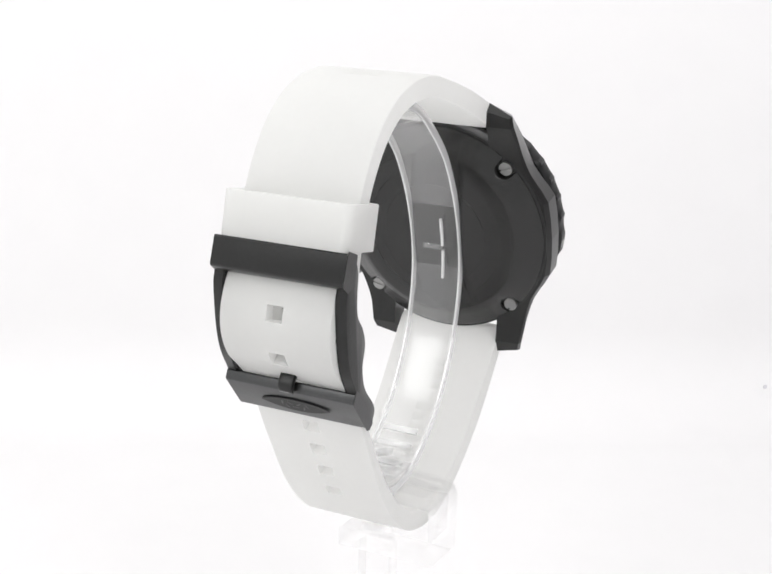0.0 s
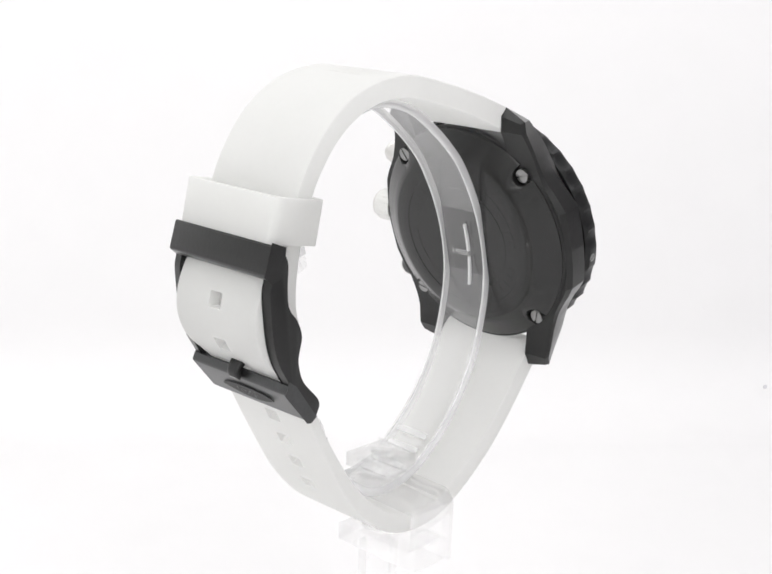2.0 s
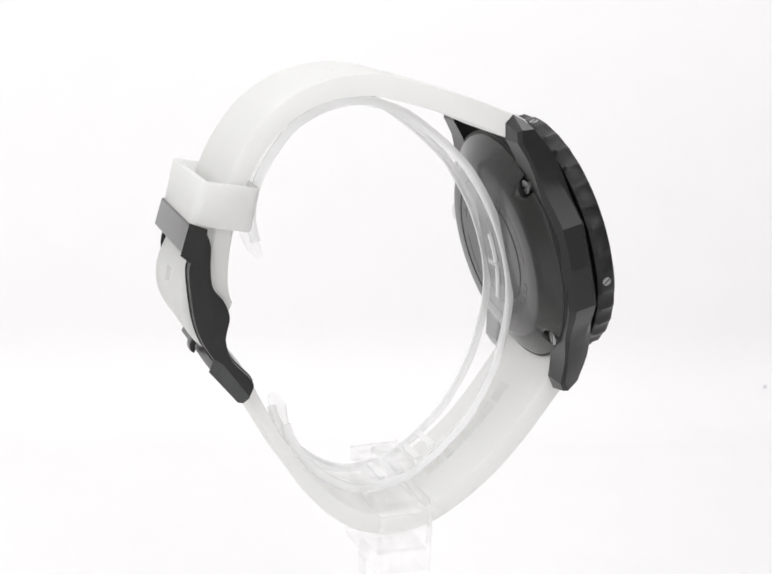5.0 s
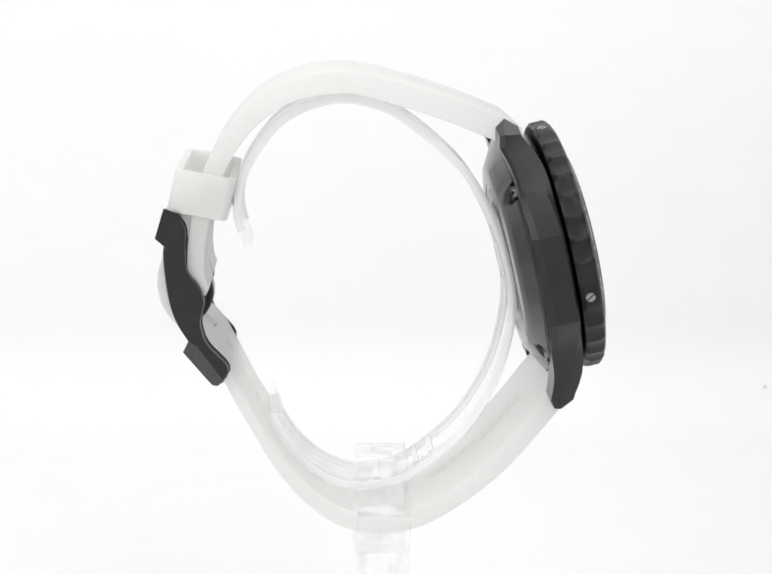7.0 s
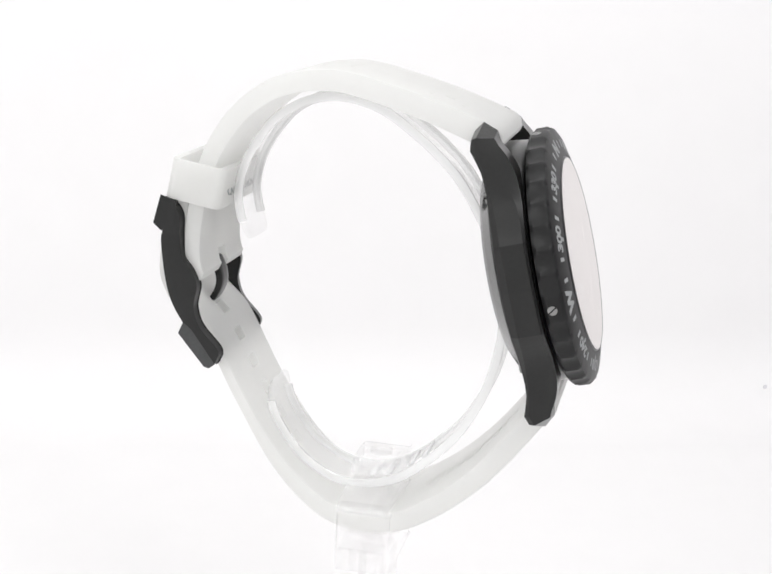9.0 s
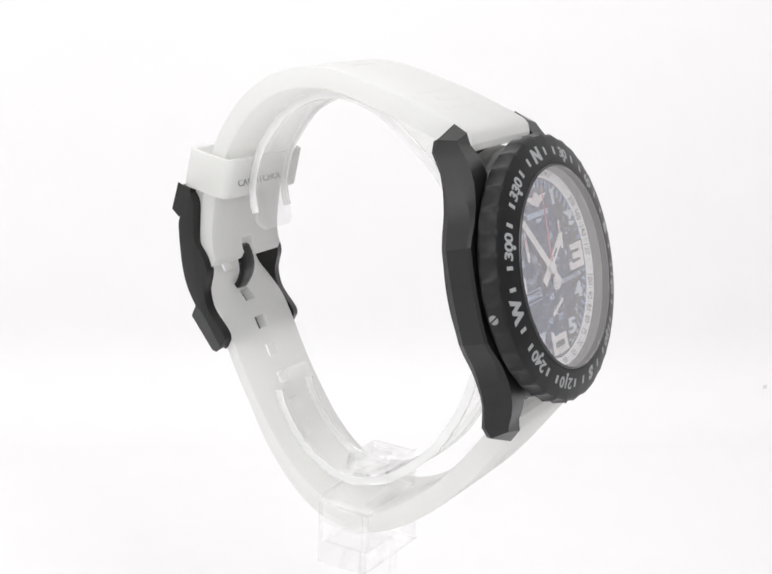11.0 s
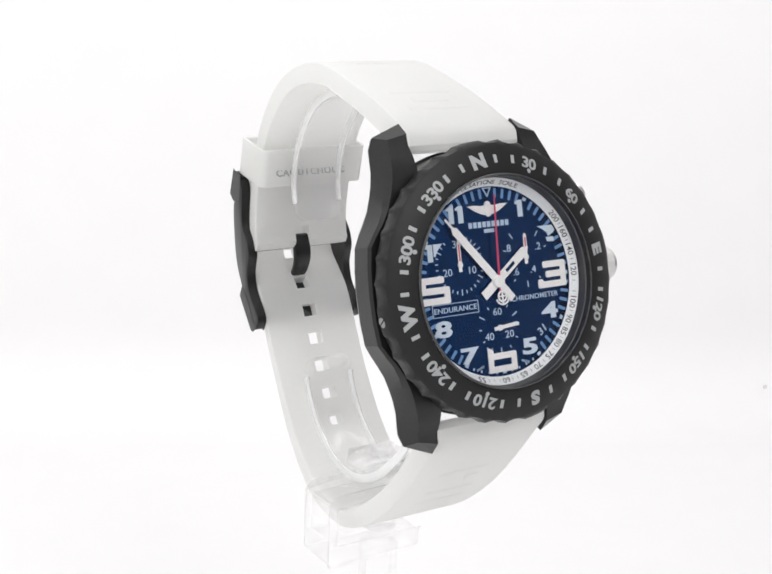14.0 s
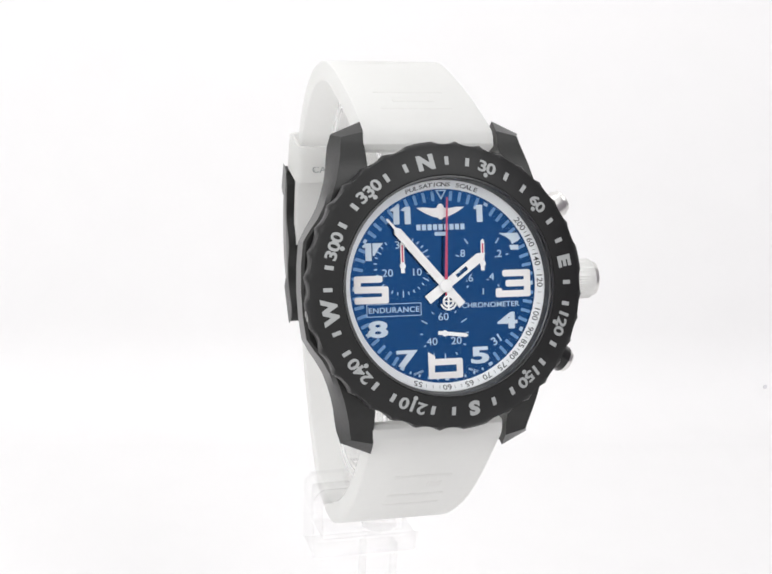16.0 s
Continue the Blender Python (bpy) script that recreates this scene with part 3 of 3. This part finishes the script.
# printed scale on the sloping ring
def ring_text(words, size, angle, radius, wide=1.0, bold=0.0):
    bm = moved(text(words, size, bold, 0.0, wide), place(radius * math.sin(radians(angle)), radius * math.cos(radians(angle)), -angle))
    bmesh.ops.remove_doubles(bm, verts=bm.verts, dist=1e-5)
    for v in bm.verts:
        r = math.hypot(v.co.x, v.co.y)
        v.co.z = -2.66 + (r - 15.15) * (0.81 / 1.25) + 0.02
    return bm


for word, a in (("200", 53.6), ("160", 65), ("140", 76.5), ("120", 89), ("100", 108.6), ("90", 119), ("85", 127.2), ("80", 135.8), ("75", 145.4), ("70", 155.9), ("65", 167.1), ("60", 180.5), ("55", 198)):
    part("scale_numeral", ring_text(word, 0.78, a, 15.8, 1.4, 0.006), INK, flange)
for a in (59.3, 70.7, 82.5, 95.5, 102, 113.8, 123.2, 131.5, 140.6, 150.7, 161.5, 172, 176, 185, 189, 193):
    part("scale_mark", ring_text("I", 0.45, a, 15.8), INK, flange)
for k, c in enumerate("PULSATIONS SCALE"):
    if c != " ":
        part("scale_letter", ring_text(c, 0.62, -21 + k * 2.75, 15.82, 1.5, 0.01), INK, flange)


# pointers of the dial
def baton(tail, length, width, tip, z, thick, slot=None):
    w = width / 2
    if slot:
        a, b = slot
        q = w * 0.42
        return merge(plate([(-w, tail), (w, tail), (w, a), (-w, a)], z, z + thick), plate([(-w, a), (-q, a), (-q, b), (-w, b)], z, z + thick), plate([(q, a), (w, a), (w, b), (q, b)], z, z + thick),
                     plate([(-w, b), (w, b), (w, length - tip), (0, length), (-w, length - tip)], z, z + thick))
    return plate([(-w, tail), (w, tail), (w, length - tip), (0, length), (-w, length - tip)], z, z + thick, 0.05)


hour_hand = part("hour_hand", moved(baton(-3.6, 8.4, 1.5, 1.1, -2.3, 0.14, (2.4, 4.6)), place(0, 0, -53.5)), POINTER, watch, "broad white hour hand", HEAD)
minute_hand = part("minute_hand", moved(merge(baton(-4.0, 12.3, 1.25, 0.9, -2.0, 0.14), plate([(-0.22, 12.0), (0.22, 12.0), (0.16, 14.0), (-0.16, 14.0)], -1.98, -1.88)), place(0, 0, 40.9)), POINTER, watch, "long white minute hand", HEAD)
part("inlay", moved(plate([(-0.26, 1.8), (0.26, 1.8), (0.26, 11.2), (-0.26, 11.2)], -1.86, -1.83), place(0, 0, 40.9)), LUME, minute_hand)
chrono_hand = part("chronograph_hand", moved(merge(plate([(-0.22, 0), (0.22, 0), (0.12, 13.8), (-0.12, 13.8)], -1.72, -1.64), plate([(-0.1, -2.0), (0.1, -2.0), (0.1, 0), (-0.1, 0)], -1.72, -1.64)), place(0, 0, -2.4)), RED, watch, "thin red chronograph hand", HEAD)
part("counterweight", moved(merge(lathe([(0.65, 0), (0.95, 0), (0.95, 0.1), (0.65, 0.1)], 28), block(-0.15, 0.15, -1.4, 1.3, 0, 0.12), strokes([[(-1.15, -0.55), (-0.85, -1.0), (-0.35, -1.25), (0, -1.3), (0.35, -1.25), (0.85, -1.0), (1.15, -0.55)]], 0.28, 0.1), block(-0.95, 0.95, -0.12, 0.12, 0, 0.1)), place(0.3, -2.4, 0, -1.72)), POINTER, chrono_hand, "white anchor-shaped counterweight")
part("hub", lathe([(0, -2.4), (1.0, -2.4), (1.0, -1.58), (0.9, -1.5), (0.3, -1.5), (0.28, -1.42), (0, -1.42)], 32), POINTER, watch, "", HEAD)


def sub_hand(name, cx, cy, turn):
    """A short white hand with a red line; its pivot is at its origin."""
    bm = merge(plate([(-0.3, -1.1), (0.3, -1.1), (0.3, 3.5), (0.0, 3.9), (-0.3, 3.5)], 0, 0.1), lathe([(0, 0), (0.48, 0), (0.48, 0.16), (0, 0.16)], 20))
    return part(name, bm, POINTER, watch, "short white counter hand", on_head(cx, cy, -2.52, turn))


for name, (cx, cy), turn in (("minute_counter_hand", SUBS[0], 0), ("tenth_counter_hand", SUBS[1], -1)):
    ob = sub_hand(name, cx, cy, turn)
    part("red_line", block(-0.13, 0.13, 0.6, 3.2, 0.11, 0.13), RED, ob)
seconds_hand = sub_hand("small_seconds_hand", *SUBS[2], 0)

# crown and pushers
ACROSS = Matrix.Rotation(radians(90), 4, "Y")


def fluted(a, r, z):
    return r - (0.12 if r > 3.0 and int(a * 48 / math.pi) % 2 else 0)


crown = part("crown", moved(lathe([(0, 21.0), (2.2, 21.0), (2.2, 22.3), (3.1, 22.4), (3.25, 22.8), (3.25, 25.9), (2.95, 26.3), (0, 26.3)], 96, fluted), Matrix.Translation((0, 0.3, -6.6)) @ ACROSS), CROWN, watch, "light fluted winding crown", HEAD)
part("crown_cap", moved(lathe([(0, 26.2), (2.9, 26.2), (2.75, 26.9), (2.2, 27.15), (0, 27.25)], 48), Matrix.Translation((0, 0.3, -6.6)) @ ACROSS), STEEL, crown, "grey metal cap")
for sy in (-1, 1):
    m = Matrix.Translation((0, 0, -6.6)) @ Matrix.Rotation(radians(sy * 31), 4, "Z") @ ACROSS
    pusher = part("pusher", moved(lathe([(0, 19.5), (2.2, 19.5), (2.2, 24.7), (2.0, 25.0), (0, 25.0)], 36), m), BLACK if sy < 0 else STEEL, watch, "round chronograph push button", HEAD)
    part("pusher_cap", moved(lathe([(0, 24.9), (1.95, 24.9), (1.85, 25.5), (1.6, 25.75), (0, 25.85)], 36), m), STEEL, pusher, "domed steel cap")

# ---------------------------------------------------------------- the stand
stand = new("display_stand")
tagged(stand, "clear acrylic watch stand with a C-shaped spring cuff", "watch stand")
UP = Matrix.Translation((0, 0, HEIGHT * MM))
CUFF = [(24.7, -53.2), (26.4, -48.2), (26.6, -43.6), (24.8, -37.8), (20.6, -31.7), (16.5, -28.7), (12.4, -27.1), (8.2, -26.6), (4.0, -27.3), (-0.2, -28.9), (-4.4, -31.7), (-8.7, -35.1),
        (-13.0, -39.5), (-17.6, -46.9), (-20.6, -54.5), (-21.9, -61.5), (-21.4, -68.8), (-19.3, -77.0), (-15.3, -84.7), (-10.8, -90.0), (-4.5, -95.0), (1.5, -97.0), (6.3, -97.0), (10.8, -95.2),
        (15.3, -91.6), (19.1, -86.0), (20.3, -81.6), (20.0, -79.9)]


def tongue_width(s):
    d = min(s, 1 - s) * 200
    return 5.1 * (0.68 + 0.32 * math.sqrt(1 - (1 - d / 2.6) ** 2) if d < 2.6 else 1)


cuff = part("cuff", band(CUFF, 140, tongue_width, lambda s: 0.55, 0.3), ACRYLIC, stand, "clear bent spring cuff", UP)
for sx in (-1, 1):
    rim = part("rim", moved(band([tuple(q) for q in spline(CUFF, 140)[0][3:-3]], 140, lambda s: 0.22, lambda s: 0.8, 0.15, (), 0.1), Matrix.Translation((sx * 4.9, 0, 0))), EDGE, cuff)
    rim.visible_shadow = False
embossed("moulded_edge", CUFF, 140, cuff, lambda s: 0.8, 1, [(66, 71), (72, 77)], -1.6, 0.45, EDGE, 0.3)
embossed("moulded_edge", CUFF, 140, cuff, lambda s: 0.62, 1, [(71, 72)], 0.6, 4.0, ACRYLIC, 0.15)
embossed("rib", CUFF, 140, cuff, lambda s: 0.6, 1, [(104, 105), (107, 108), (111, 112), (114, 115)], 0.4, 7.0, EDGE, 0.22)
bracket = part("bracket", bevelled(loft([[(x, y, z) for x, z in ((-13.6, -110.3), (-13.3, -110.8), (6.0, -110.8), (6.0, -107.2), (-12.0, -107.2), (-12.0, -100.0), (4.8, -99.6), (4.8, -97.0), (-12.2, -97.4), (-13.6, -99.0))]
                                         for y in (-4.8, 4.8)]), 0.35, 2), STOCK, stand, "clear C-shaped bracket", UP)
clamp = part("clamp_plate", bevelled(loft([[(x, y, z) for x, z in ((-5.0, -95.4), (4.8, -95.4), (4.8, -92.6), (-4.4, -92.6))] for y in (-4.6, 4.6)]), 0.3, 2), STOCK, stand, "clear clamp plate", UP)
boss = part("boss", lathe([(0, -92.5), (2.1, -92.5), (2.1, -92.0), (1.4, -91.8), (0, -91.8)], 32), STOCK, clamp)
post = part("post", lathe([(0, -HEIGHT), (14, -HEIGHT), (14, -HEIGHT + 3), (3.7, -HEIGHT + 4), (3.7, -110.9), (0, -110.9)], 48), STOCK, stand, "clear round post", UP)
screw_head = part("screw_head", lathe([(0, -107.1), (3.3, -107.1), (3.3, -106.6), (2.8, -106.3), (0, -106.3)], 40), STOCK, stand, "clear round head of the post", UP)
for ob in (cuff, bracket, post, clamp, boss, screw_head):
    ob.visible_shadow = False


# ---------------------------------------------------------------- what moves: the turning table carries stand and watch
def motions():
    times = [k / 2 for k in range(33)]
    walk(watch, [(t, pose(0, 0, (HEIGHT + WATCH_Z) * MM, 0, 0, ROTATION0 + TURN * t)) for t in times])
    walk(stand, [(t, pose(0, 0, 0, 0, 0, ROTATION0 + TURN * t)) for t in times])
    walk(seconds_hand, [(t, on_head(-0.2, -7.4, -2.5, -(1.0 + 6.0 * t))) for t in range(0, 17, 2)])


motions()
